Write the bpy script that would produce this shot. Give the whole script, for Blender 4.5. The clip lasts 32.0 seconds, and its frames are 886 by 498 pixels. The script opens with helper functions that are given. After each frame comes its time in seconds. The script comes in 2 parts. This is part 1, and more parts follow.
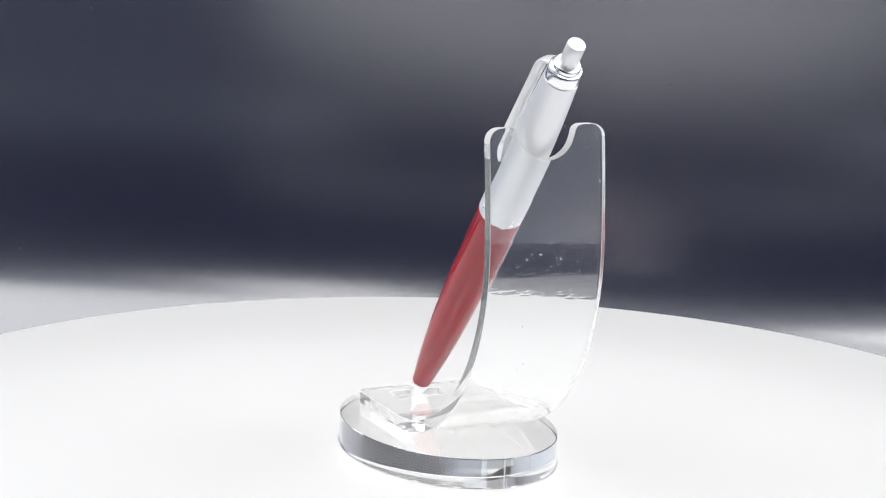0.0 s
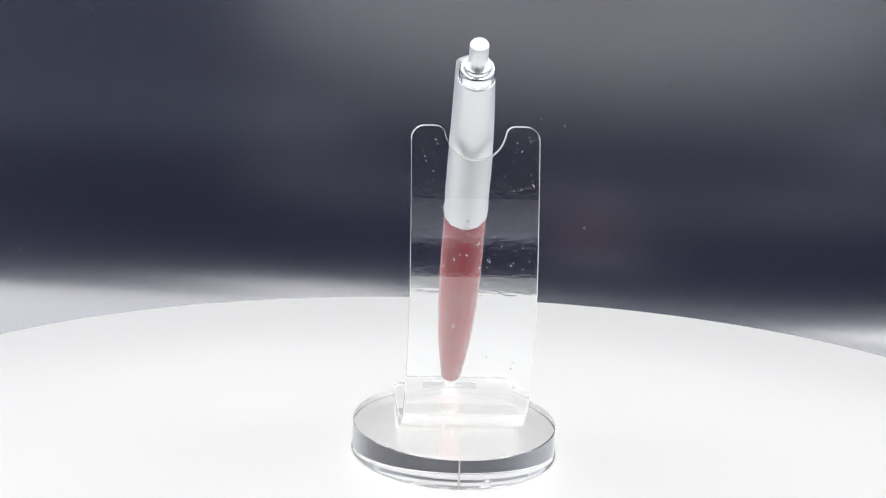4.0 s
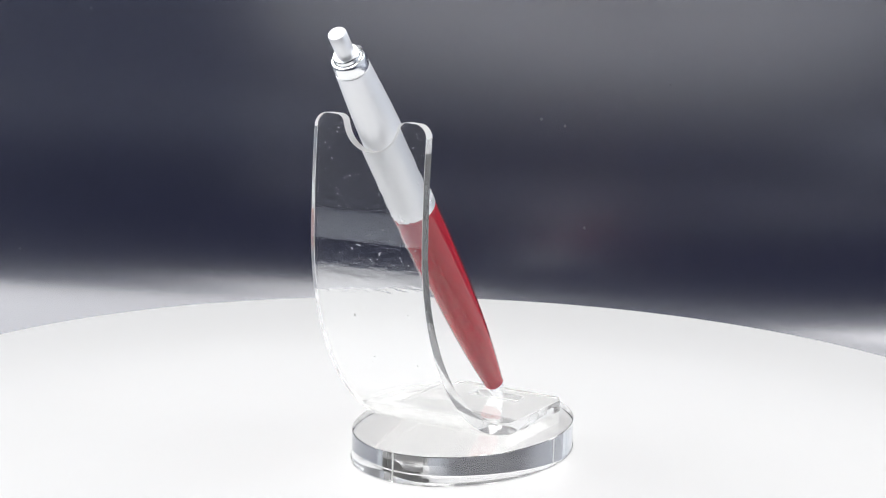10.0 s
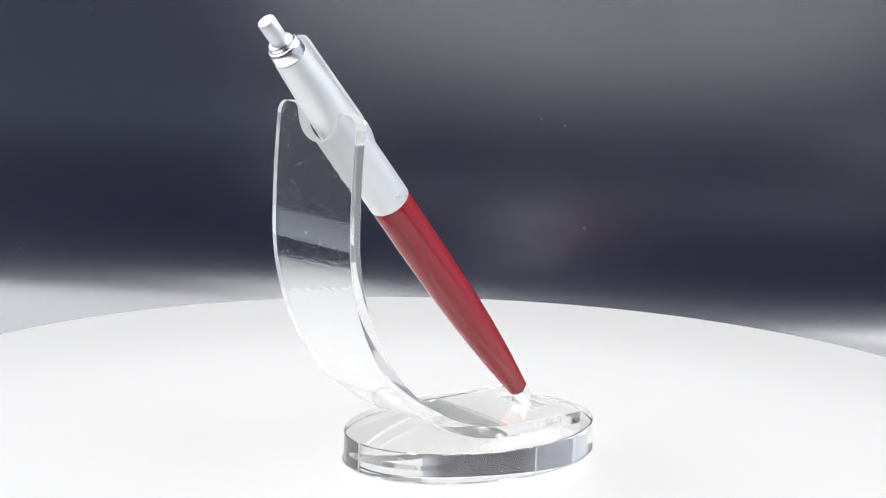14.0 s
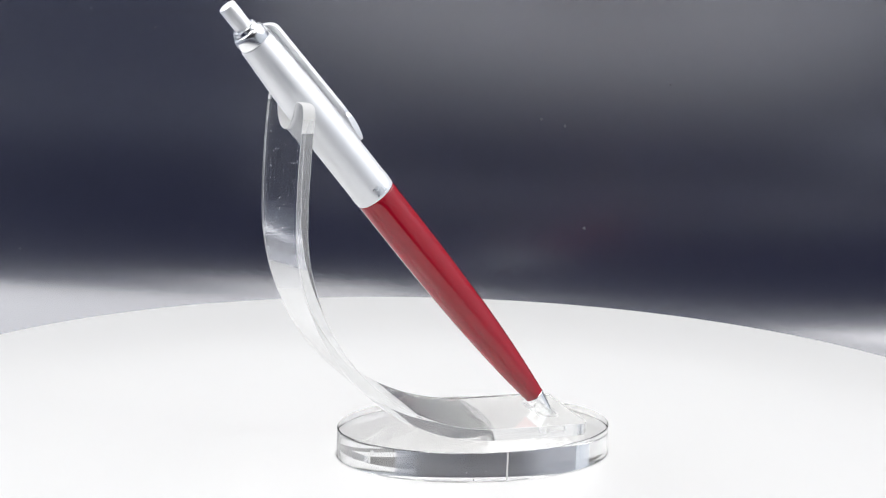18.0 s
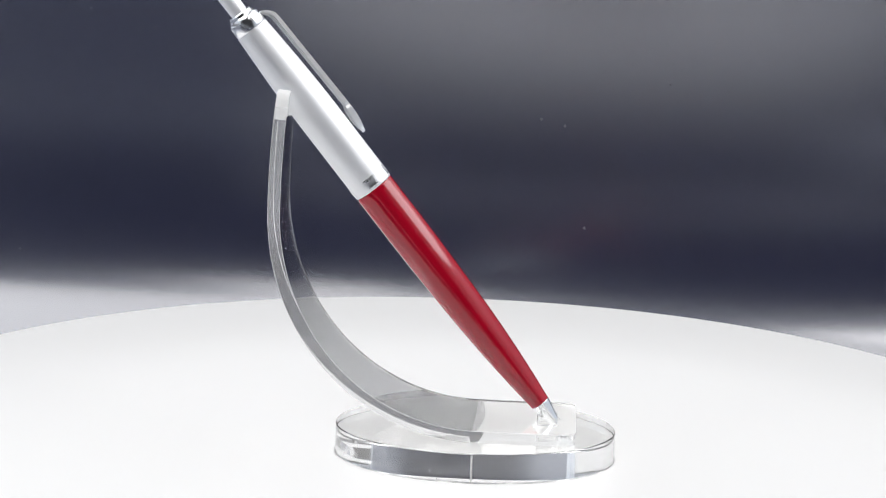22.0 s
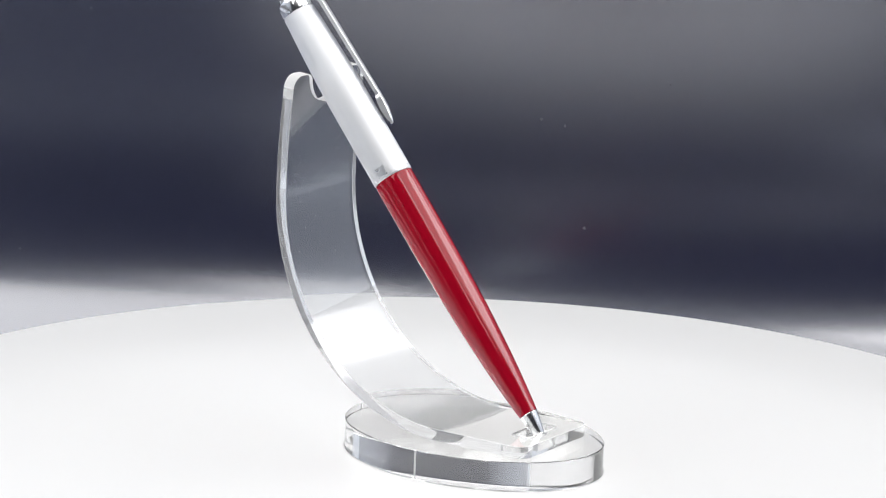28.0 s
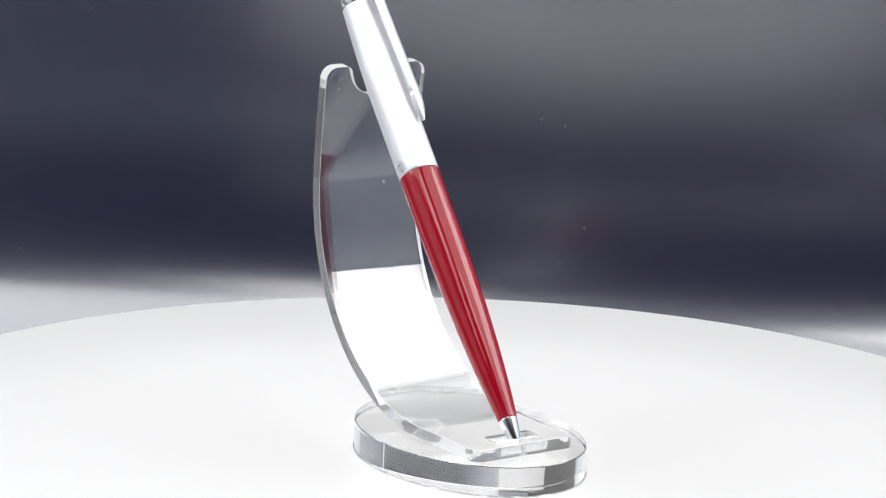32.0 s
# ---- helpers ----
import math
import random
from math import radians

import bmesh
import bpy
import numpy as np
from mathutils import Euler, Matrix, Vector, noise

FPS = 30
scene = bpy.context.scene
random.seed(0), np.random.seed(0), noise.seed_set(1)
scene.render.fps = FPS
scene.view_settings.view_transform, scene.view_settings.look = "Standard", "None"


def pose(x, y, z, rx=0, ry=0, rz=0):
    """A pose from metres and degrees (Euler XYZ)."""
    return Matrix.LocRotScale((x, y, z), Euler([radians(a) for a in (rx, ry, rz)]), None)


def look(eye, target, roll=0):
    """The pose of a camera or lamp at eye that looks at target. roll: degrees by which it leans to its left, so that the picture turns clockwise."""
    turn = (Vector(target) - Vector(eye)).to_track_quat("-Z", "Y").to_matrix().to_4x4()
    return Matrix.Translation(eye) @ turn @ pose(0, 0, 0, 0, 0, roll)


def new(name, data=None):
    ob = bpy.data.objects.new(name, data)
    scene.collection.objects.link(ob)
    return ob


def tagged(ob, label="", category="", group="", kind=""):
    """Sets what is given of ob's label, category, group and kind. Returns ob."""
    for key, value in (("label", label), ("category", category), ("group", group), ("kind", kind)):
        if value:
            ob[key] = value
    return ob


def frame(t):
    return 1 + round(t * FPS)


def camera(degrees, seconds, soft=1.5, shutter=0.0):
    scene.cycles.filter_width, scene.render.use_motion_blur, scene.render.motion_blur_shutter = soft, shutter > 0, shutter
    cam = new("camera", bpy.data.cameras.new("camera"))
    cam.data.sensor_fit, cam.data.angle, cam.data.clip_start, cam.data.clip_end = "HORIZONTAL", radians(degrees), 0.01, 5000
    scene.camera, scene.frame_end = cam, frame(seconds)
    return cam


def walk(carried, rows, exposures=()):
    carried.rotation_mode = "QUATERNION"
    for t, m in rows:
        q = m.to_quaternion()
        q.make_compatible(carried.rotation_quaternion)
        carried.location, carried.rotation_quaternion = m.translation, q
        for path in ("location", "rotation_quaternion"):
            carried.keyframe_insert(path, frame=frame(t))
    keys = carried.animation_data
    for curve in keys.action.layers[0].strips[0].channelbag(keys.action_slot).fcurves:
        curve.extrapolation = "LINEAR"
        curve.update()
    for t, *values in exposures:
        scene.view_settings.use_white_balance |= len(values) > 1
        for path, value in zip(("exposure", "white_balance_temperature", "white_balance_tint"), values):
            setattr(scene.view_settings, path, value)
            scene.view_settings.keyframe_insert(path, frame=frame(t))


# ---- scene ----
SECONDS = 32.0
TURN_START, TURN_RATE = 115.55, -5.32      # degrees, degrees a second
EYE = (0.0, -0.8047, 0.2355)
YAW, PITCH, ROLL = -0.357, 12.868, 1.943


def view_pose():
    """The camera's one pose, from its heading, its tilt down and its lean."""
    m = Matrix.Translation(EYE) @ Matrix.Rotation(radians(-YAW), 4, "Z")
    m = m @ Matrix.Rotation(radians(90 - PITCH), 4, "X")
    return m @ Matrix.Rotation(radians(ROLL), 4, "Z")


cam = camera(15.0, SECONDS, soft=1.1)
walk(cam, [(0.0, view_pose()), (SECONDS, view_pose())])

# ---- light ----
scene.view_settings.exposure = -0.16
world = bpy.data.worlds.new("studio_air")
scene.world = world
world.use_nodes = True
world.node_tree.nodes["Background"].inputs[0].default_value = (0.9, 0.95, 1.0, 1)
world.node_tree.nodes["Background"].inputs[1].default_value = 0.02


def softbox(name, eye, target, sx, sy, watts, colour=(1, 1, 1)):
    d = bpy.data.lights.new(name, "AREA")
    d.shape, d.size, d.size_y, d.energy, d.color = "RECTANGLE", sx, sy, watts, colour
    ob = new(name, d)
    ob.matrix_world = look(eye, target)
    return ob


softbox("softbox_top_west", (-0.42, -0.05, 0.77), (-0.42, -0.04, 0.0), 0.68, 1.15, 4.85, (1, 0.99, 0.98))
softbox("softbox_top_east", (0.42, -0.05, 0.77), (0.42, -0.04, 0.0), 0.68, 1.15, 4.85, (1, 0.99, 0.98))
softbox("led_bar_west", (-0.24, -0.62, 0.70), (-0.05, -0.28, 0.0), 0.14, 0.36, 0.45, (1, 0.99, 0.98))
softbox("led_bar_east", (0.24, -0.62, 0.70), (0.05, -0.28, 0.0), 0.14, 0.36, 0.45, (1, 0.99, 0.98))
softbox("softbox_west", (-0.68, 0.05, 0.60), (0, 0.08, 0.05), 0.80, 0.30, 3.7, (1, 0.99, 0.98))
softbox("softbox_east", (0.68, 0.0, 0.60), (0, 0.04, 0.05), 0.80, 0.30, 3.7, (1, 0.99, 0.98))

# ---- materials ----


def material(name, colour, rough=0.5, metal=0.0, spec=0.5, ior=1.5):
    m = bpy.data.materials.new(name)
    m.use_nodes = True
    b = m.node_tree.nodes["Principled BSDF"]
    b.inputs["Base Color"].default_value = (*colour, 1)
    b.inputs["Roughness"].default_value = rough
    b.inputs["Metallic"].default_value = metal
    b.inputs["Specular IOR Level"].default_value = spec
    b.inputs["IOR"].default_value = ior
    return m, m.node_tree, b


def noise_node(nt, scale, detail=4.0, stretch=None):
    tc = nt.nodes.new("ShaderNodeTexCoord")
    out = tc.outputs["Object"]
    if stretch:
        mp = nt.nodes.new("ShaderNodeMapping")
        mp.inputs["Scale"].default_value = stretch
        nt.links.new(out, mp.inputs["Vector"])
        out = mp.outputs["Vector"]
    n = nt.nodes.new("ShaderNodeTexNoise")
    n.inputs["Scale"].default_value = scale
    n.inputs["Detail"].default_value = detail
    nt.links.new(out, n.inputs["Vector"])
    return n.outputs["Fac"]


def ramp(nt, fac, lo, hi, a=0.3, b=0.7):
    r = nt.nodes.new("ShaderNodeMapRange")
    r.inputs["From Min"].default_value, r.inputs["From Max"].default_value = a, b
    r.inputs["To Min"].default_value, r.inputs["To Max"].default_value = lo, hi
    nt.links.new(fac, r.inputs["Value"])
    return r.outputs["Result"]


def bump(nt, bsdf, fac, strength, distance):
    bn = nt.nodes.new("ShaderNodeBump")
    bn.inputs["Strength"].default_value, bn.inputs["Distance"].default_value = strength, distance
    nt.links.new(fac, bn.inputs["Height"])
    nt.links.new(bn.outputs["Normal"], bsdf.inputs["Normal"])


def tint(nt, bsdf, fac, c1, c2):
    mx = nt.nodes.new("ShaderNodeMix")
    mx.data_type = "RGBA"
    mx.inputs["A"].default_value, mx.inputs["B"].default_value = (*c1, 1), (*c2, 1)
    nt.links.new(fac, mx.inputs["Factor"])
    nt.links.new(mx.outputs["Result"], bsdf.inputs["Base Color"])


def mat_acrylic(name, ior, wear, colour=(0.97, 0.975, 0.975)):
    m, nt, b = material(name, colour, 0.0, ior=ior)
    b.inputs["Transmission Weight"].default_value = 1.0
    if wear:
        bump(nt, b, noise_node(nt, 1000.0, 2.0, (1, 0.35, 1)), wear, 0.0002)
        # the rubbing wears off from the top of the strip downwards
        place = nt.nodes.new("ShaderNodeSeparateXYZ")
        nt.links.new(nt.nodes["Texture Coordinate"].outputs["Object"], place.inputs[0])
        nt.links.new(ramp(nt, place.outputs["Z"], wear * 0.05, wear * 1.7, 0.044, 0.066), nt.nodes["Bump"].inputs["Strength"])
    return m


acrylic = mat_acrylic("clear_acrylic", 1.92, 0.0)
acrylic_worn = mat_acrylic("rubbed_clear_acrylic", 1.92, 0.06)
acrylic_base = mat_acrylic("clear_acrylic_base", 1.49, 0.0, (0.93, 0.932, 0.93))


def mat_cut_edge(name, stretch, lo, hi, rough):
    """A cut edge of the acrylic: clear, with a fine white haze of tool marks across it."""
    m, nt, b = material(name, (0.97, 0.975, 0.975), rough, ior=1.8)
    b.inputs["Transmission Weight"].default_value = 1.0
    marks = noise_node(nt, 900.0, 2.0, stretch)
    haze = nt.nodes.new("ShaderNodeMixShader")
    for k, kind in enumerate(("ShaderNodeBsdfDiffuse", "ShaderNodeBsdfTranslucent")):
        scatter = nt.nodes.new(kind)
        scatter.inputs["Color"].default_value = (0.93, 0.93, 0.93, 1)
        nt.links.new(scatter.outputs[0], haze.inputs[1 + k])
    mx = nt.nodes.new("ShaderNodeMixShader")
    nt.links.new(ramp(nt, marks, lo, hi), mx.inputs[0])
    nt.links.new(b.outputs[0], mx.inputs[1])
    nt.links.new(haze.outputs[0], mx.inputs[2])
    nt.links.new(mx.outputs[0], nt.nodes["Material Output"].inputs["Surface"])
    return m


cut_edge = mat_cut_edge("sawn_acrylic_edge", (1, 0.12, 1), 0.17, 0.19, 0.02)
frosted_edge = mat_cut_edge("frosted_acrylic_edge", (1, 0.5, 1), 0.9, 1.0, 0.3)
side_haze = mat_cut_edge("polished_acrylic_side", (1, 1, 0.02), 0.02, 0.03, 0.02)

platter_white, nt, b = material("white_platter", (0.86, 0.86, 0.86), 0.35, spec=0.4)
tint(nt, b, ramp(nt, noise_node(nt, 14.0), 0, 1), (0.74, 0.74, 0.737), (0.73, 0.73, 0.73))
bump(nt, b, noise_node(nt, 900.0), 0.05, 0.0001)

backdrop_vinyl, nt, b = material("black_vinyl", (0.012, 0.015, 0.038), 0.26, spec=0.5, ior=2.25)
b.inputs["Specular Tint"].default_value = (0.85, 0.89, 1.0, 1)
b.inputs["Coat Weight"].default_value = 1.0
b.inputs["Coat IOR"].default_value = 2.75
b.inputs["Coat Roughness"].default_value = 0.175
tint(nt, b, ramp(nt, noise_node(nt, 7.0, 1.0), 0, 1, 0.0, 1.0), (0.003, 0.005, 0.032), (0.005, 0.007, 0.038))
nt.links.new(ramp(nt, noise_node(nt, 1000.0, 3.0, (0.35, 1, 1)), 0.24, 0.262), b.inputs["Roughness"])
bump(nt, b, noise_node(nt, 1300.0, 3.0, (0.6, 1, 1)), 0.32, 0.0002)

wall_white, nt, b = material("white_tent_cloth", (0.8, 0.8, 0.8), 0.8)
tint(nt, b, ramp(nt, noise_node(nt, 9.0), 0, 1), (0.72, 0.76, 0.82), (0.69, 0.73, 0.79))
room_grey, nt, b = material("grey_room_paint", (0.1, 0.1, 0.11), 0.8)
tint(nt, b, ramp(nt, noise_node(nt, 5.0), 0, 1), (0.065, 0.065, 0.08), (0.055, 0.055, 0.068))
cloth_dark, nt, b = material("dark_grey_cloth", (0.16, 0.16, 0.165), 0.9)
tint(nt, b, ramp(nt, noise_node(nt, 9.0), 0, 1), (0.17, 0.17, 0.175), (0.15, 0.15, 0.155))
housing_black, nt, b = material("black_plastic", (0.02, 0.02, 0.022), 0.45)

cap_satin, nt, b = material("satin_steel", (0.88, 0.89, 0.91), 0.4, 0.8)
grain = noise_node(nt, 900.0, 2.0, (1, 1, 0.015))
nt.links.new(ramp(nt, grain, 0.46, 0.55), b.inputs["Roughness"])
bump(nt, b, grain, 0.12, 0.0001)
b.inputs["Anisotropic"].default_value = 0.15
tang = nt.nodes.new("ShaderNodeTangent")
tang.direction_type, tang.axis = "RADIAL", "Z"
nt.links.new(tang.outputs[0], b.inputs["Tangent"])
chrome, nt, b = material("polished_chrome", (0.88, 0.89, 0.9), 0.16, 1.0)
nt.links.new(ramp(nt, noise_node(nt, 400.0), 0.18, 0.26), b.inputs["Roughness"])
clip_steel, nt, b = material("bright_steel", (0.95, 0.955, 0.965), 0.4, 0.8)
nt.links.new(ramp(nt, noise_node(nt, 500.0), 0.32, 0.4), b.inputs["Roughness"])
red_plastic, nt, b = material("burgundy_plastic", (0.28, 0.004, 0.014), 0.13, spec=0.65)
tint(nt, b, ramp(nt, noise_node(nt, 120.0), 0, 1), (0.35, 0.003, 0.016), (0.32, 0.002, 0.014))
nt.links.new(ramp(nt, noise_node(nt, 700.0, 3.0, (1, 1, 0.1)), 0.05, 0.09), b.inputs["Roughness"])
mark_dark, nt, b = material("dark_speck", (0.16, 0.16, 0.165), 0.5)
mark_satin, nt, b = material("satin_relief", (0.85, 0.86, 0.88), 0.5, 1.0)
nt.links.new(ramp(nt, noise_node(nt, 900.0), 0.4, 0.6), b.inputs["Roughness"])
mirror_band, nt, b = material("mirror_chrome", (0.9, 0.91, 0.92), 0.05, 1.0)
nt.links.new(ramp(nt, noise_node(nt, 600.0), 0.24, 0.32), b.inputs["Roughness"])
dust_haze = mat_cut_edge("pale_seam", (1, 1, 1), 0.5, 0.7, 0.2)
lint_grey, nt, b = material("grey_lint", (0.16, 0.165, 0.175), 0.9)
dust_white, nt, b = material("white_dust", (0.75, 0.75, 0.74), 0.9)

# ---- mesh helpers ----


def part(name, bm, mat, parent=None, label="", smooth=True, angle=35, outward=False):
    me = bpy.data.meshes.new(name)
    if not outward:
        bmesh.ops.recalc_face_normals(bm, faces=bm.faces)
    bm.to_mesh(me)
    bm.free()
    if smooth:
        me.shade_smooth()
        me.set_sharp_from_angle(angle=radians(angle))
    me.materials.append(mat)
    ob = new(name, me)
    if parent:
        ob.parent = parent
    if label:
        ob["label"] = label
    return ob


def lathe(profile, n=96, caps=True):
    """A turned body round the z axis from (radius, height) pairs."""
    bm = bmesh.new()
    rings = []
    for r, z in profile:
        if r < 1e-7:
            rings.append([bm.verts.new((0, 0, z))])
        else:
            rings.append([bm.verts.new((r * math.cos(2 * math.pi * i / n), r * math.sin(2 * math.pi * i / n), z)) for i in range(n)])
    for a, c in zip(rings, rings[1:]):
        for i in range(n):
            j = (i + 1) % n
            if len(a) == 1:
                bm.faces.new((a[0], c[i], c[j]))
            elif len(c) == 1:
                bm.faces.new((a[i], a[j], c[0]))
            else:
                bm.faces.new((a[i], a[j], c[j], c[i]))
    if caps:
        for ring in (rings[0], rings[-1]):
            if len(ring) > 1:
                bm.faces.new(ring)
    return bm


def box(x0, y0, z0, x1, y1, z1):
    bm = bmesh.new()
    bmesh.ops.create_cube(bm, size=1)
    for v in bm.verts:
        v.co = ((x0 + x1) / 2 + v.co.x * (x1 - x0), (y0 + y1) / 2 + v.co.y * (y1 - y0), (z0 + z1) / 2 + v.co.z * (z1 - z0))
    return bm


# ---- the studio ----
FLOOR = -0.085
WALL_Y, SWEEP_L, SWEEP_WEST, SWEEP_EAST, SWEEP_TURN, SWEEP_LEAN = 0.4, 0.037, -0.50, 0.60, -4.3, -0.9


def sweep_curve():
    """The sheet's rise from the table to the wall: place, height and tilt (radians from upright), easing ever slower to upright."""
    step, y, z, rows = 0.001, 0.0, FLOOR, []
    for i in range(560):
        a = radians(SWEEP_LEAN + (90 - SWEEP_LEAN) * math.exp(-i * step / SWEEP_L))
        rows.append((y, z, a))
        y, z = y + step * math.sin(a), z + step * math.cos(a)
    return [(WALL_Y - rows[180][0] + py, pz, pa) for py, pz, pa in rows if pz < 0.43]


SWEEP, SHEET_FRONT = sweep_curve(), -0.77


def backdrop_sheet():
    """A sheet of black vinyl that lies on the table and rises in a curve behind."""
    prof = [(SHEET_FRONT + (SWEEP[0][0] - SHEET_FRONT) * i / 5, FLOOR) for i in range(5)] + [(y, z) for y, z, a in SWEEP[::4]]
    bm = bmesh.new()
    cols = []
    nx = 24
    for i in range(nx + 1):
        x = SWEEP_WEST + (SWEEP_EAST - SWEEP_WEST) * i / nx
        cols.append([bm.verts.new((x, y, z)) for y, z in prof])
    for a, c in zip(cols, cols[1:]):
        for j in range(len(prof) - 1):
            bm.faces.new((a[j], c[j], c[j + 1], a[j + 1]))
    bmesh.ops.recalc_face_normals(bm, faces=bm.faces)
    bmesh.ops.solidify(bm, geom=bm.faces[:], thickness=-0.0012)
    ob = part("backdrop", bm, backdrop_vinyl)
    ob.rotation_euler = (0, 0, radians(SWEEP_TURN))
    return tagged(ob, "curved black vinyl sheet behind the turntable, sheen and lint", "backdrop", kind="structure")


sheet = backdrop_sheet()


def lint_mesh(seed):
    """Pale crumbs of lint that cling to the sheet: x along it, step of its curve and size."""
    rng = random.Random(seed)
    bm = bmesh.new()
    for x, i, size in ((0.0428, 131, 1.5), (0.032, 125, 1.3), (-0.0034, 116, 1.2), (0.0054, 114, 1.1), (0.0142, 77, 1.2), (0.0756, 84, 0.8), (0.117, 127, 0.8), (-0.1694, 149, 1.3), (-0.1456, 143, 1.3), (-0.15, 113, 0.8), (-0.1261, 110, 0.8), (-0.1695, 67, 1.2), (-0.1297, 70, 0.9), (-0.1932, 59, 1.1), (-0.0288, 96, 0.7), (0.006, 98, 0.8), (0.0588, 131, 0.7), (0.0913, 151, 0.7)):
        y, z, a = SWEEP[i]
        c = Vector((x, y, z))
        n, t = Vector((0, -math.cos(a), math.sin(a))), Vector((0, math.sin(a), math.cos(a)))
        r = size * rng.uniform(0.0002, 0.00045)
        ring = []
        for k in range(7):
            b = k * 2 * math.pi / 7
            ring.append(bm.verts.new(c + Vector((1, 0, 0)) * (r * rng.uniform(0.6, 1.6) * math.cos(b)) + t * (r * rng.uniform(0.6, 1.4) * math.sin(b)) + n * 0.0001))
        top = bm.verts.new(c + n * (0.0001 + r * 0.5))
        for k in range(7):
            bm.faces.new((ring[k], ring[(k + 1) % 7], top))
        bm.faces.new(ring)
    return bm


tagged(part("lint", lint_mesh(3), lint_grey, sheet, "pale crumbs of lint", smooth=False), kind="stuff")
tagged(part("ground", box(-1.6, -1.8, -0.86, 1.6, 1.2, -0.80), room_grey), "plain dark grey room floor", "ground", kind="structure")
tagged(part("tabletop", box(-1.1, -1.38, FLOOR - 0.044, 1.1, 0.9, FLOOR - 0.0014), wall_white), "plain white tabletop under the photo tent", "tabletop", kind="structure")
for px, py in ((-1.0, -1.3), (1.0, -1.3), (-1.0, 0.8), (1.0, 0.8)):
    tagged(part("table_leg", box(px - 0.03, py - 0.03, -0.80, px + 0.03, py + 0.03, FLOOR - 0.044), housing_black), "plain dark leg under the white tabletop", "table leg", kind="structure")
for nm, dims in (("wall_west", (-0.80, -1.05, FLOOR - 0.0014, -0.78, 0.62, 0.8)), ("wall_east", (0.78, -1.05, FLOOR - 0.0014, 0.80, 0.62, 0.8)),
                 ("wall_north", (-0.78, 0.6, FLOOR - 0.0014, 0.78, 0.62, 0.8))):
    tagged(part(nm, box(*dims), wall_white), "plain white cloth wall of the photo tent", "wall", kind="structure")
tagged(part("trim", box(-0.78, -0.80, FLOOR - 0.0014, 0.78, -0.79, FLOOR + 0.010), wall_white), "white front rail of the photo tent", "rail", kind="structure")
# unseen flag, added to darken what the acrylic strip mirrors from the west
tagged(part("trim", box(-0.779, -0.78, FLOOR + 0.001, -0.774, 0.55, 0.14), cloth_dark), "added dark grey flag low on the tent wall, out of view", "skirt", kind="structure")
tagged(part("trim", box(-0.78, -0.85, FLOOR - 0.0014, 0.78, -0.805, FLOOR + 0.001), housing_black), "black hem strip before the photo tent", "hem", kind="structure")
tagged(part("ceiling", box(-0.80, -1.2, 0.8, 0.80, 0.62, 0.82), cloth_dark), "plain dark grey cloth top of the photo tent", "ceiling", kind="structure")
for nm, dims in (("wall_1", (-1.6, -1.82, -0.8, 1.6, -1.8, 2.2)), ("wall_2", (-1.62, -1.8, -0.8, -1.6, 1.2, 2.2)),
                 ("wall_3", (1.6, -1.8, -0.8, 1.62, 1.2, 2.2)), ("wall_4", (-1.6, 1.2, -0.8, 1.6, 1.22, 2.2))):
    tagged(part(nm, box(*dims), room_grey), "plain dark grey painted room wall", "wall", kind="structure")
tagged(part("ceiling_room", box(-1.6, -1.8, 2.2, 1.6, 1.2, 2.22), room_grey), "plain dark grey painted room ceiling", "ceiling", kind="structure")

# ---- the turntable ----
R_TABLE, TABLE_Z = 0.1646, -0.0005
turntable = new("turntable")
tagged(turntable, "round white motorised display turntable on black vinyl", "turntable")
part("platter", lathe([(r, z + TABLE_Z) for r, z in ((0, -0.008), (R_TABLE - 0.0012, -0.008), (R_TABLE, -0.0068), (R_TABLE, -0.0009), (R_TABLE - 0.0003, -0.0003), (R_TABLE - 0.0009, 0.0), (0.10, 0.0), (0.05, 0.0), (0, 0.0))], 256), platter_white, turntable, "glossy white round platter")
part("housing", lathe([(0, FLOOR), (0.118, FLOOR), (0.12, FLOOR + 0.002), (0.12, -0.0125), (0.118, -0.0107), (0.03, -0.0107), (0.03, -0.0086), (0, -0.0086)], 128), housing_black, turntable, "black plastic motor housing")

# ---- the acrylic stand ----
BASE_X, BASE_Y, BASE_A, BASE_B, BASE_H = 0.0045, 0.0005, 0.0347, 0.0252, 0.0073
GAP = 0.00008
STRIP_T, STRIP_Y0, STRIP_Y1 = 0.003, -0.0134, 0.0163
FOOT_Z = TABLE_Z + BASE_H + GAP - 0.00003
X0, ZC, A_E = 0.005, 0.0623, 0.0522
TOP_Z, END_X, LEAN = 0.0912, 0.0293, 0.019


def strip_curve():
    """The strip's outer line in the x-z plane: a leaning top, a quarter oval and a flat foot; places and arc lengths."""
    pts = []
    for i in range(40):
        z = TOP_Z - (TOP_Z - ZC) * i / 40
        pts.append((X0 - A_E + 0.0018 * ((z - ZC) / 0.031) ** 2, z))
    for i in range(90):
        a = math.pi / 2 * i / 89
        pts.append((X0 - A_E * math.cos(a), ZC - (ZC - FOOT_Z) * math.sin(a)))
    pts += [(X0 + (END_X - X0) * i / 12, FOOT_Z) for i in range(1, 13)]
    p = np.array(pts)
    s = np.concatenate([[0], np.cumsum(np.hypot(*np.diff(p, axis=0).T))])
    return p, s


def arc(cx, cy, r, a0, a1, n):
    return [(cx + r * math.cos(radians(a0 + (a1 - a0) * i / n)), cy + r * math.sin(radians(a0 + (a1 - a0) * i / n))) for i in range(n + 1)]


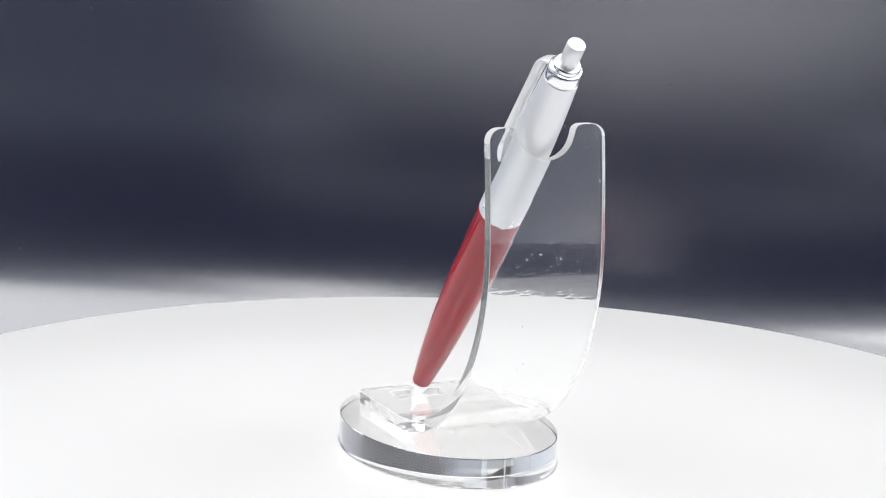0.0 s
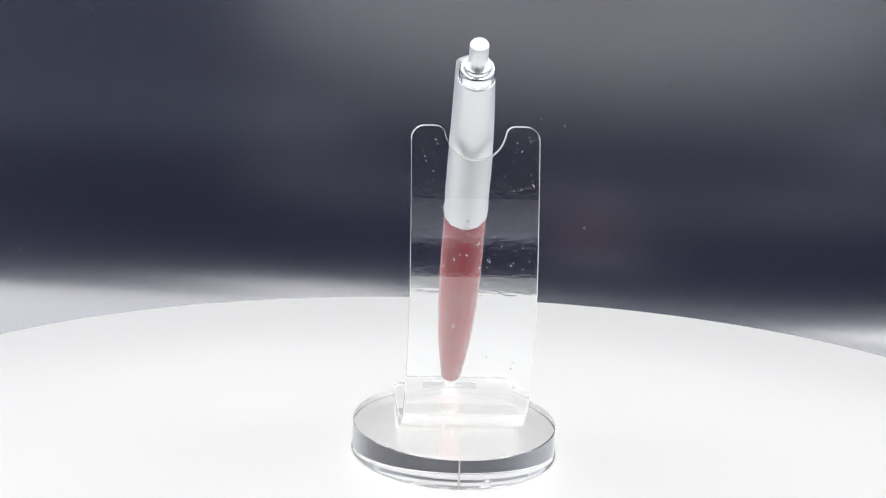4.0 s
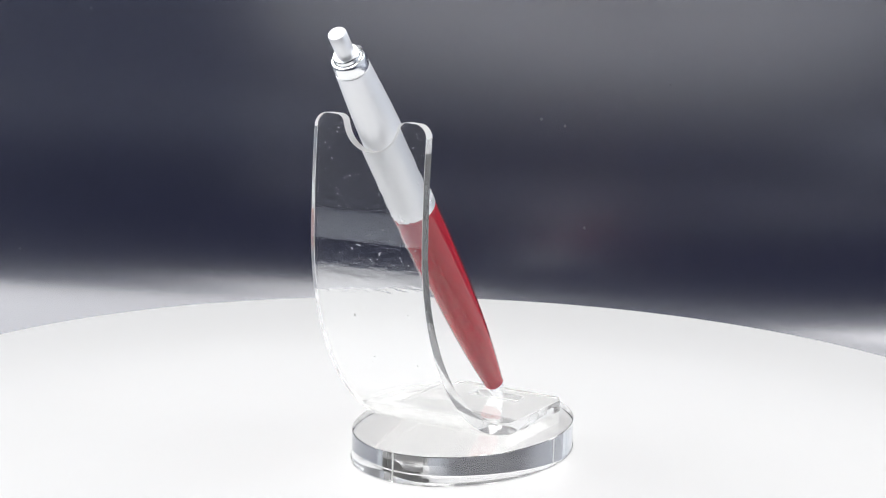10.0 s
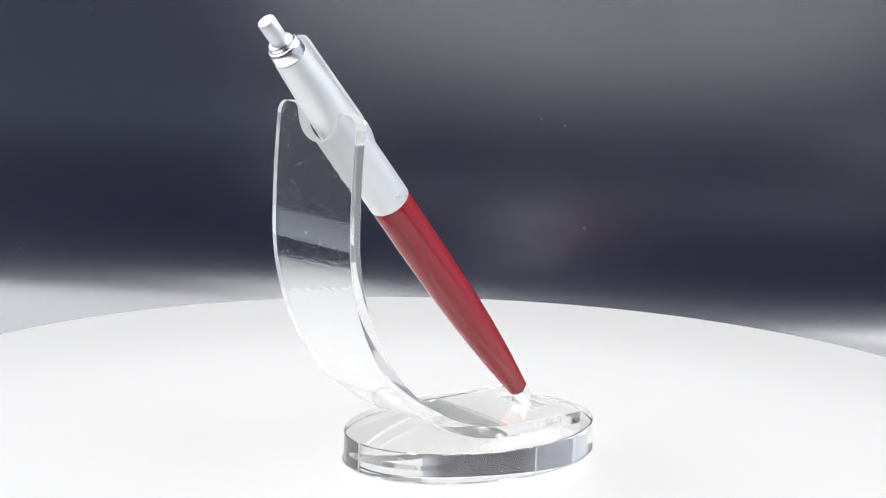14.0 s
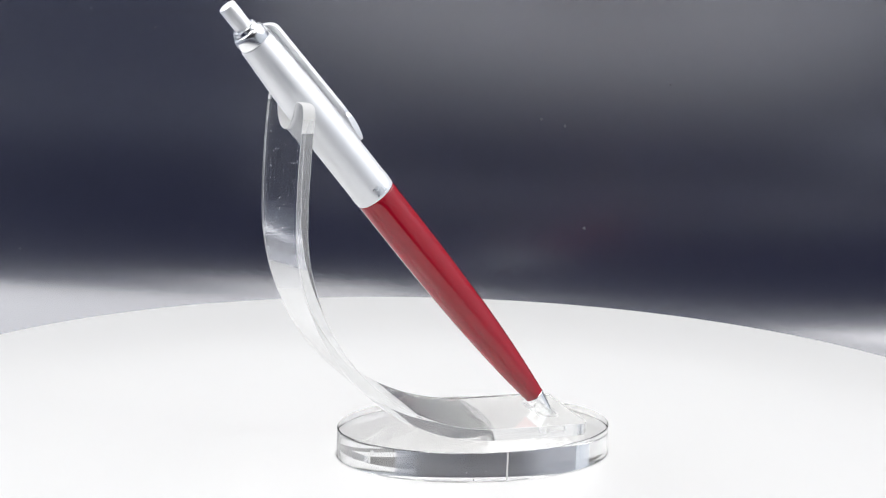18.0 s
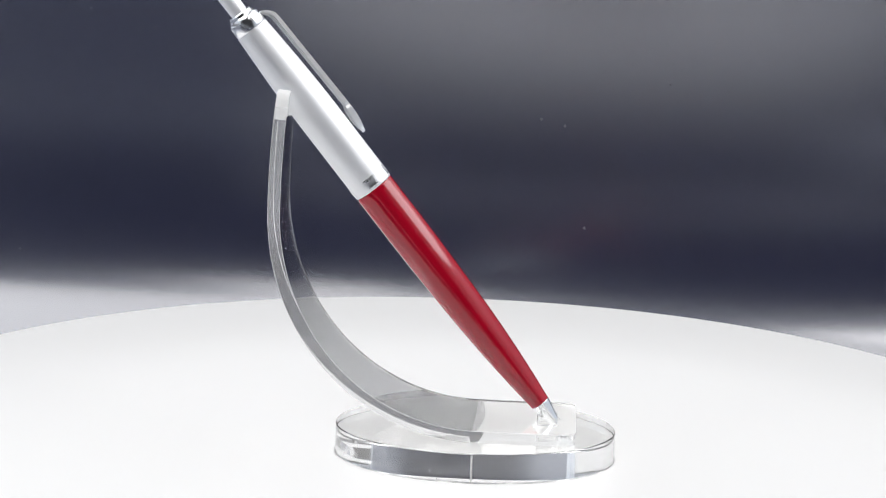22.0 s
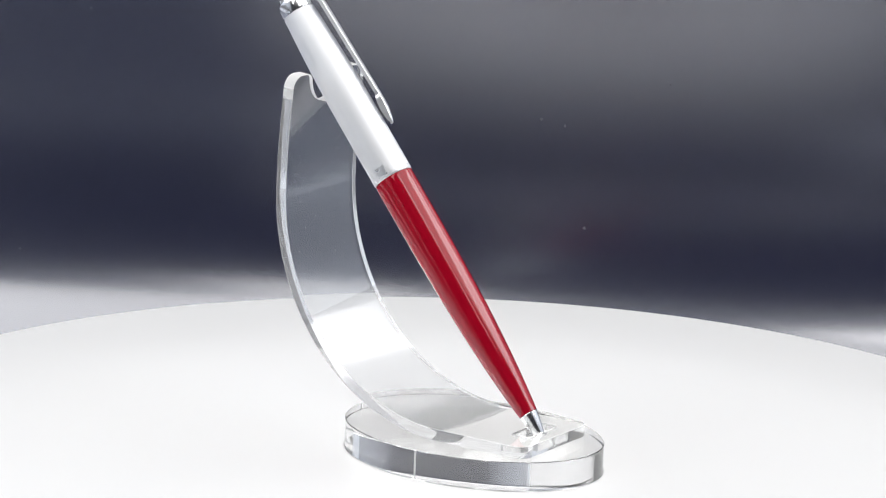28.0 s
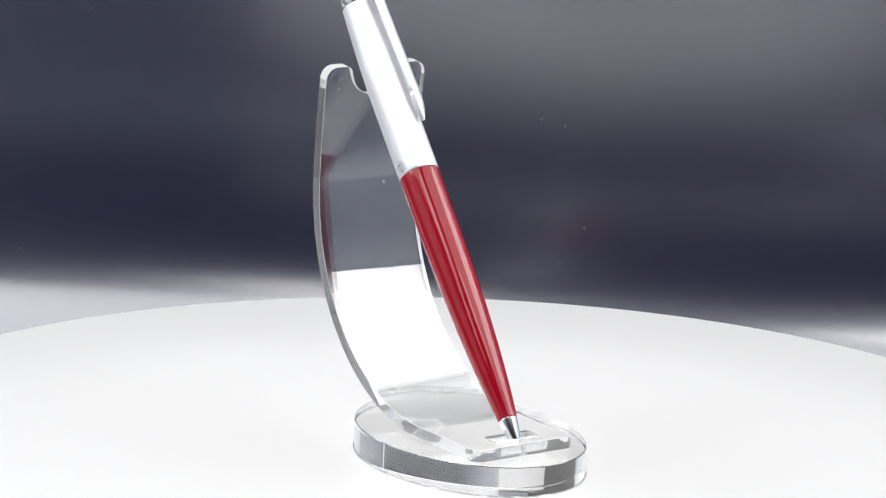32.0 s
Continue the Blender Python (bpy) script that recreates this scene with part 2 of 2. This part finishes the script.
def glue_x(y):
    """Where the glue ends under the strip: a shallow curve across it."""
    return 0.0068 - 0.0016 * ((y - 0.003) / 0.015) ** 2


def strip_loops():
    """Outlines in (length, y), from the notched top to the foot: the free part, the glued foot and the slot that holds the point of a pen."""
    length = strip_curve()[1][-1]
    mid = (STRIP_Y0 + STRIP_Y1) / 2
    rc, rn, flare = 0.0032, 0.0070, 0.0022
    out = arc(rc, STRIP_Y0 + rc, rc, 270, 180, 8)
    out += arc(flare, mid - rn - flare, flare, 180, 90, 6)
    out += arc(flare - 0.0012, mid, rn, 270, 450, 24)[2:-2]
    out += arc(flare, mid + rn + flare, flare, 270, 180, 6)
    out += arc(rc, STRIP_Y1 - rc, rc, 180, 90, 8)
    foot = arc(length - 0.003, STRIP_Y1 - 0.003, 0.003, 90, 0, 6)
    foot += arc(length - 0.003, STRIP_Y0 + 0.003, 0.003, 0, -90, 6)
    shift = LEAN * (TOP_Z - FOOT_Z)
    glue = [(length - END_X + glue_x(y - shift), y) for y in (STRIP_Y1 + (STRIP_Y0 - STRIP_Y1) * i / 24 for i in range(25))]
    sx = length - (END_X - 0.0222)
    slot = []
    for cx, cy, a in ((0.0026, 0.0068, 0), (-0.0026, 0.0068, 90), (-0.0026, -0.0068, 180), (0.0026, -0.0068, 270)):
        slot += arc(sx + cx - math.copysign(0.001, cx), mid + 0.0009 + cy - math.copysign(0.001, cy), 0.001, a, a + 90, 4)
    return out + glue, glue[:1] + foot + glue[:0:-1], slot


def strip_mesh():
    length = strip_curve()[1][-1]
    mid = (STRIP_Y0 + STRIP_Y1) / 2
    bm = bmesh.new()
    seen = {}
    rows = []
    for loop in strip_loops():
        vs = []
        for u, v in loop:
            key = (round(u, 9), round(v, 9))
            if key not in seen:
                seen[key] = bm.verts.new((u, v, 0))
            vs.append(seen[key])
        rows.append([bm.edges.get((a, c)) or bm.edges.new((a, c)) for a, c in zip(vs, vs[1:] + vs[:1])])
    bmesh.ops.triangle_fill(bm, edges=rows[0], use_beauty=True, normal=(0, 0, 1))
    free = set(bm.faces)
    bmesh.ops.triangle_fill(bm, edges=rows[1] + rows[2], use_beauty=True, normal=(0, 0, 1))
    for f in bm.faces:
        f.material_index = 0 if f in free else 3
    bmesh.ops.dissolve_limit(bm, angle_limit=0.01, verts=bm.verts[:], edges=bm.edges[:], delimit={"MATERIAL"})
    k = 0.0012
    while k < length - 0.0265:
        bmesh.ops.bisect_plane(bm, geom=bm.verts[:] + bm.edges[:] + bm.faces[:], plane_co=(k, 0, 0), plane_no=(1, 0, 0))
        k += 0.0012
    ret = bmesh.ops.extrude_face_region(bm, geom=bm.faces[:])
    for v in (g for g in ret["geom"] if isinstance(g, bmesh.types.BMVert)):
        v.co.z = STRIP_T
    for f in bm.faces:
        if abs(f.normal.z) < 0.5 and f.calc_area() > 0 and max(v.co.z for v in f.verts) - min(v.co.z for v in f.verts) > STRIP_T / 2:
            c = f.calc_center_median()
            f.material_index = 2 if c.x < 0.0034 or (c.x < 0.0115 and abs(c.y - mid) < 0.0095) else 1
    bmesh.ops.recalc_face_normals(bm, faces=bm.faces)
    bmesh.ops.delete(bm, geom=[f for f in bm.faces if f.material_index == 3 and max(v.co.z for v in f.verts) < 1e-6], context="FACES_ONLY")
    for f in bm.faces:
        f.material_index %= 3
        if f.material_index == 0 and min(v.co.z for v in f.verts) > STRIP_T - 1e-6:
            f.material_index = 3
    place = strip_placer()
    for v in bm.verts:
        v.co = place(*v.co)
    return bm


def strip_placer():
    """Takes (length along the strip, y, depth from the outer face) to a place."""
    p, s = strip_curve()
    tx, tz = np.gradient(p[:, 0], s), np.gradient(p[:, 1], s)

    def place(u, y, d):
        ax, az = np.interp(u, s, tx), np.interp(u, s, tz)
        k = math.hypot(ax, az)
        z = np.interp(u, s, p[:, 1])
        return Vector((np.interp(u, s, p[:, 0]) - az / k * d, y - LEAN * (TOP_Z - z), z + ax / k * d))
    return place


def oval_slab():
    """The oval slab; its top is open under the glued foot, so that the two are one body of acrylic there."""
    n = 160
    prof = [(0.985, 0.0), (0.9955, 0.0), (1.0, 0.00012), (1.0, BASE_H - 0.00018), (0.9955, BASE_H), (0.985, BASE_H)]
    bm = bmesh.new()
    rings = [[bm.verts.new((BASE_A * k * math.cos(2 * math.pi * i / n), BASE_B * k * math.sin(2 * math.pi * i / n), z + GAP)) for i in range(n)] for k, z in prof]
    for k, (a, c) in enumerate(zip(rings, rings[1:])):
        for i in range(n):
            j = (i + 1) % n
            bm.faces.new((a[i], a[j], c[j], c[i])).material_index = int(k == 2)
    bm.faces.new(rings[0])
    place = strip_placer()
    top, foot, slot = rings[-1], *strip_loops()[1:]
    loops = [[bm.verts.new((p.x - BASE_X, p.y - BASE_Y, BASE_H + GAP)) for p in (place(u, v, 0) for u, v in loop)] for loop in (foot, slot)]
    bm.faces.new(loops[1])
    edges = [bm.edges.get((a, c)) or bm.edges.new((a, c)) for loop in (top, loops[0]) for a, c in zip(loop, loop[1:] + loop[:1])]
    bmesh.ops.triangle_fill(bm, edges=edges, use_beauty=False, normal=(0, 0, 1))
    return bm


def dust_mesh(seed, count):
    """Flat specks of dust and lint on both faces of the strip."""
    rng, place = random.Random(seed), strip_placer()
    bm = bmesh.new()
    for i in range(count):
        u, y = 0.002 + 0.07 * rng.random() ** 1.5, rng.uniform(STRIP_Y0 + 0.0008, STRIP_Y1 - 0.0008)
        if u < 0.011 and abs(y - 0.0015) < 0.0085:
            continue
        d, sgn = (-0.00003, -1) if rng.random() < 0.5 else (STRIP_T + 0.00003, 1)
        r = 0.00005 + 0.00012 * rng.random() ** 3
        long = r * (1 if rng.random() < 0.75 else rng.uniform(2, 3.5))
        a0 = rng.uniform(0, math.pi)
        ring = []
        for k in range(6):
            a = k * math.pi / 3
            p, q = long * math.cos(a) * rng.uniform(0.7, 1.1), r * math.sin(a) * rng.uniform(0.7, 1.1)
            ring.append(bm.verts.new(place(u + p * math.cos(a0) - q * math.sin(a0), y + p * math.sin(a0) + q * math.cos(a0), d)))
        top = bm.verts.new(place(u, y, d + sgn * r * 0.5))
        for k in range(6):
            bm.faces.new((ring[k], ring[(k + 1) % 6], top))
        bm.faces.new(ring)
    return bm


stand = new("pen_stand")
tagged(stand, "clear acrylic pen stand with oval base and curved notched strip", "pen stand")
base = part("base", oval_slab(), acrylic_base, stand, "thick clear polished oval slab", angle=25)
base.visible_shadow = False
base.data.materials.append(side_haze)
for k, (deg, wide) in enumerate(((-90.2, 0.00022), (178.0, 0.00018))):
    ca, sa = math.cos(radians(deg)), math.sin(radians(deg))
    bm = box(-wide, -0.00006, GAP + 0.0002, wide, 0.00005, GAP + BASE_H - 0.0003)
    seam = part("seam", bm, dust_haze, base, "pale start mark of the cutter", smooth=False)
    seam.matrix_local = Matrix.Translation((BASE_A * ca, BASE_B * sa, 0)) @ Matrix.Rotation(math.atan2(sa / BASE_B, ca / BASE_A) - math.pi / 2, 4, "Z")
base.location = (BASE_X, BASE_Y, TABLE_Z)
speck = part("trapped_speck", box(-0.0007, -0.0002, 0.0, 0.0007, 0.0002, 0.00004), mark_dark, base, "small dark speck under the slab", smooth=False)
speck.matrix_local = Matrix.Translation((-0.0054, 0.0, 0.00001))
# added ring: casts the thin contact shadow that the shadowless slab lacks
bm = bmesh.new()
rim = [[bm.verts.new(((BASE_A + 0.00008 + 0.00016 * math.cos(k * math.pi / 3)) * math.cos(i * math.pi / 80), (BASE_B + 0.00008 + 0.00016 * math.cos(k * math.pi / 3)) * math.sin(i * math.pi / 80), 0.00017 + 0.00016 * math.sin(k * math.pi / 3))) for k in range(6)] for i in range(160)]
for i in range(160):
    for k in range(6):
        bm.faces.new((rim[i][k], rim[i][(k + 1) % 6], rim[(i + 1) % 160][(k + 1) % 6], rim[(i + 1) % 160][k]))
part("contact_shadow_ring", bm, side_haze, base, "thin added ring that casts a contact shadow round the slab")
for deg, high, wide, tall, mat, word in ((-104.0, 0.0006, 0.00025, 0.0004, mark_dark, "dark chip"), (-107.0, 0.0024, 0.00012, 0.0005, dust_white, "pale scratch"), (-99.0, 0.0027, 0.0004, 0.00012, dust_white, "pale scratch"),
                                         (-41.0, 0.0070, 0.0004, 0.00012, mark_dark, "dark chip"), (-37.0, 0.0071, 0.0005, 0.0001, mark_dark, "dark chip"), (-33.0, 0.0070, 0.0003, 0.00012, mark_dark, "dark chip"), (-79.0, 0.0006, 0.0003, 0.00015, mark_dark, "dark chip")):
    ca, sa = math.cos(radians(deg)), math.sin(radians(deg))
    chip = part("chip", box(-wide / 2, -0.00004, -tall / 2, wide / 2, 0.00004, tall / 2), mat, base, word + " on the slab's edge", smooth=False)
    chip.matrix_local = Matrix.Translation((BASE_A * ca, BASE_B * sa, GAP + high)) @ Matrix.Rotation(math.atan2(sa / BASE_B, ca / BASE_A) - math.pi / 2, 4, "Z")
strip = part("curved_strip", strip_mesh(), acrylic, stand, "bent clear strip with notch, slot and dust", angle=30, outward=True)
strip.visible_shadow = False
strip.data.materials.append(cut_edge)
strip.data.materials.append(frosted_edge)
strip.data.materials.append(acrylic_worn)
tagged(part("dust", dust_mesh(4, 480), dust_white, strip, "white specks of dust and lint", smooth=False), kind="stuff")
bm = bmesh.new()
glue = []
for i in range(41):
    y = -0.0146 + 0.0290 * i / 40
    x = glue_x(y)
    glue.append([bm.verts.new((x + dx, y, FOOT_Z + dz)) for dx, dz in ((-0.00011, 0.00005), (0.00011, 0.00005), (0.00011, 0.00016), (-0.00011, 0.00016))])
for a, c in zip(glue, glue[1:]):
    for k in range(4):
        bm.faces.new((a[k], a[(k + 1) % 4], c[(k + 1) % 4], c[k]))
bm.faces.new(glue[0])
bm.faces.new(glue[-1])
part("glue_line", bm, dust_haze, strip, "pale curved edge of the glued foot", smooth=False)
md = strip.modifiers.new("edge", "BEVEL")
md.width, md.segments, md.limit_method, md.angle_limit, md.material = 0.00038, 2, "ANGLE", radians(50), 2

# ---- the pen ----
PEN_TOP = Vector((-0.06073, 0.0025, 0.1129))
PEN_AXIS = Vector((0.63158, -0.01444, -0.77518)).normalized()
PEN_LEN = 0.1372
CLIP_ROLL = 23.0


def pen_pose():
    z = -PEN_AXIS
    y = z.cross(Vector((1, 0, 0))).normalized()
    x = y.cross(z)
    m = Matrix((x, y, z)).transposed().to_4x4()
    return Matrix.Translation(PEN_TOP + PEN_AXIS * PEN_LEN) @ m @ Matrix.Rotation(radians(CLIP_ROLL), 4, "Z")


pen = new("ballpoint_pen")
tagged(pen, "burgundy ballpoint pen with satin steel cap and chrome clip", "pen")


def at(s):
    return PEN_LEN - s / 1000


def turned(name, rows, mat, label=""):
    return part(name, lathe([(r / 1000, at(s)) for s, r in rows], 96), mat, pen, label, angle=28)


turned("push_button", [(0, 0), (0, 1.7), (0.15, 2.05), (0.5, 2.22), (4.0, 2.2), (8.6, 2.1), (8.6, 0)], cap_satin, "satin steel push button")
turned("collar", [(6.6, 0), (6.6, 2.6), (6.7, 3.0), (6.95, 3.2), (7.7, 3.3), (7.9, 3.45), (8.05, 3.8), (8.4, 4.02), (9.0, 4.1), (11.2, 4.16), (11.5, 4.05), (11.5, 0)], chrome, "stepped bright steel collar")


def cap_radius(s):
    k = max(0.0, min(1.0, (s - 11.6) / 28.0))
    return 4.2 + 0.98 * math.sin(k * math.pi / 2)


turned("cap", [(11.55, 0), (11.55, 4.0)] + [(s, cap_radius(s)) for s in np.linspace(11.65, 59.9, 34)] + [(60.2, 5.14), (60.4, 5.02), (60.4, 0)], cap_satin, "brushed satin steel cap")


def barrel_radius(s):
    k = max(0.0, min(1.0, (s - 60.6) / 67.6))
    return 5.14 - 2.72 * k ** 3


turned("barrel", [(60.45, 0), (60.45, 4.9), (60.6, 5.08)] + [(s, barrel_radius(s)) for s in np.linspace(61, 128.0, 36)] + [(128.25, 2.45), (128.25, 0)], red_plastic, "glossy burgundy plastic barrel")
turned("tip", [(128.3, 0), (128.3, 2.35), (128.5, 2.45), (130.5, 2.1), (132.5, 1.65), (134.2, 1.2), (134.3, 0.8), (136.0, 0.55), (137.0, 0.4), (137.2, 0.2), (137.2, 0)], chrome, "bright metal writing tip")


def clip_width(s):
    """Half the clip's width: a long blade that narrows a little, a nick and a leaf with a rounded end."""
    if s < 39.8:
        return 1.85 - 0.30 * max(0.0, s - 14.0) / 26.0
    if s < 41.0:
        return 1.55 - 0.32 * math.sin((s - 39.8) / 1.2 * math.pi)
    k = (s - 41.0) / 7.3
    return 1.55 * math.sqrt(max(0.0, 1 - k ** 2.4)) * (1 - 0.25 * k)


def clip_mesh():
    """A pressed channel over the cap: it leaves the collar, arches out, runs down and ends in an arrow-shaped leaf."""
    rows = []
    for i in range(131):
        s = 9.3 + 39.0 * i / 130
        r = 4.0 + 3.2 * math.sin(min(1.0, (s - 9.3) / 3.4) * math.pi / 2) ** 0.75
        r += 0.75 * min(1.0, max(0.0, (s - 12.0) / 28.0)) - 0.9 * max(0.0, (s - 43.0) / 5.3) ** 1.6
        depth = 1.15 if s < 40.2 else 1.15 + 0.75 * math.sin(min(1.0, (s - 40.2) / 7.5) * math.pi) ** 0.7 - 0.35 * max(0.0, (s - 44.5) / 3.8)
        rows.append((s, r, max(0.28, clip_width(s)), depth))
    bm = bmesh.new()
    rings = []
    for s, r, h, t in rows:
        w = min(0.3, h * 0.4)
        ring = [(r - t, -h), (r - t, -h + w), (r - 0.45 * t, -h + w), (r - 0.45 * t, h - w), (r - t, h - w), (r - t, h),
                (r - 0.3, h), (r - 0.1, h * 0.75), (r, h * 0.3), (r, -h * 0.3), (r - 0.1, -h * 0.75), (r - 0.3, -h)]
        rings.append([bm.verts.new((x / 1000, y / 1000, at(s))) for x, y in ring])
    n = len(rings[0])
    for a, c in zip(rings, rings[1:]):
        for i in range(n):
            j = (i + 1) % n
            bm.faces.new((a[i], a[j], c[j], c[i]))
    bm.faces.new(rings[0])
    bm.faces.new(rings[-1])
    return bm


def window_mesh(a0, a1):
    """A thin polished patch that follows the cap's round between two angles."""
    bm = bmesh.new()
    rows = []
    for i in range(13):
        a = radians(a0 + (a1 - a0) * i / 12)
        rows.append([bm.verts.new((r / 1000 * math.cos(a), r / 1000 * math.sin(a), at(q))) for r, q in ((5.12, 57.0), (5.12, 59.7), (5.215, 59.6), (5.215, 57.1))])
    for a, c in zip(rows, rows[1:]):
        for k in range(4):
            bm.faces.new((a[k], a[(k + 1) % 4], c[(k + 1) % 4], c[k]))
    bm.faces.new(rows[0])
    bm.faces.new(rows[-1])
    return bm


def band_marks():
    """Polished windows at the cap's mouth, each with unreadable engraving as plain raised bars."""
    rng = random.Random(7)
    for a0, count in ((62.0, 5), (150.0, 4), (238.0, 5), (318.0, 4)):
        window = part("engraved_window", window_mesh(a0 + 2, a0 + (count - 1) * 9.5 - 2), mirror_band, pen, "polished window of engraving at the cap's mouth", angle=20)
        for i in range(count):
            a = radians(a0 + 4 + i * (9.5 - 8 / (count - 1)))
            bm = box(-0.00003, -0.00010, -0.0008, 0.00007, 0.00010, 0.0008)
            if i % 2:
                bm.free()
                bm = box(-0.00003, -0.00030, -0.00013, 0.00007, 0.00030, 0.00013)
            ob = part("engraved_mark", bm, mark_satin, window, smooth=False)
            ob.matrix_local = Matrix.Rotation(a, 4, "Z") @ Matrix.Translation((0.00521, 0, at(58.35 + rng.uniform(-0.3, 0.3))))


band_marks()
part("clip", clip_mesh(), clip_steel, pen, "bright steel pocket clip ending in an arrow leaf", angle=40)


def motions():
    rows = [i * 1.0 for i in range(33)]
    m_pen = pen_pose()
    for thing, m in ((turntable, Matrix.Identity(4)), (stand, Matrix.Identity(4)), (pen, m_pen)):
        walk(thing, [(t, Matrix.Rotation(radians(TURN_START + TURN_RATE * t), 4, "Z") @ m) for t in rows])


motions()
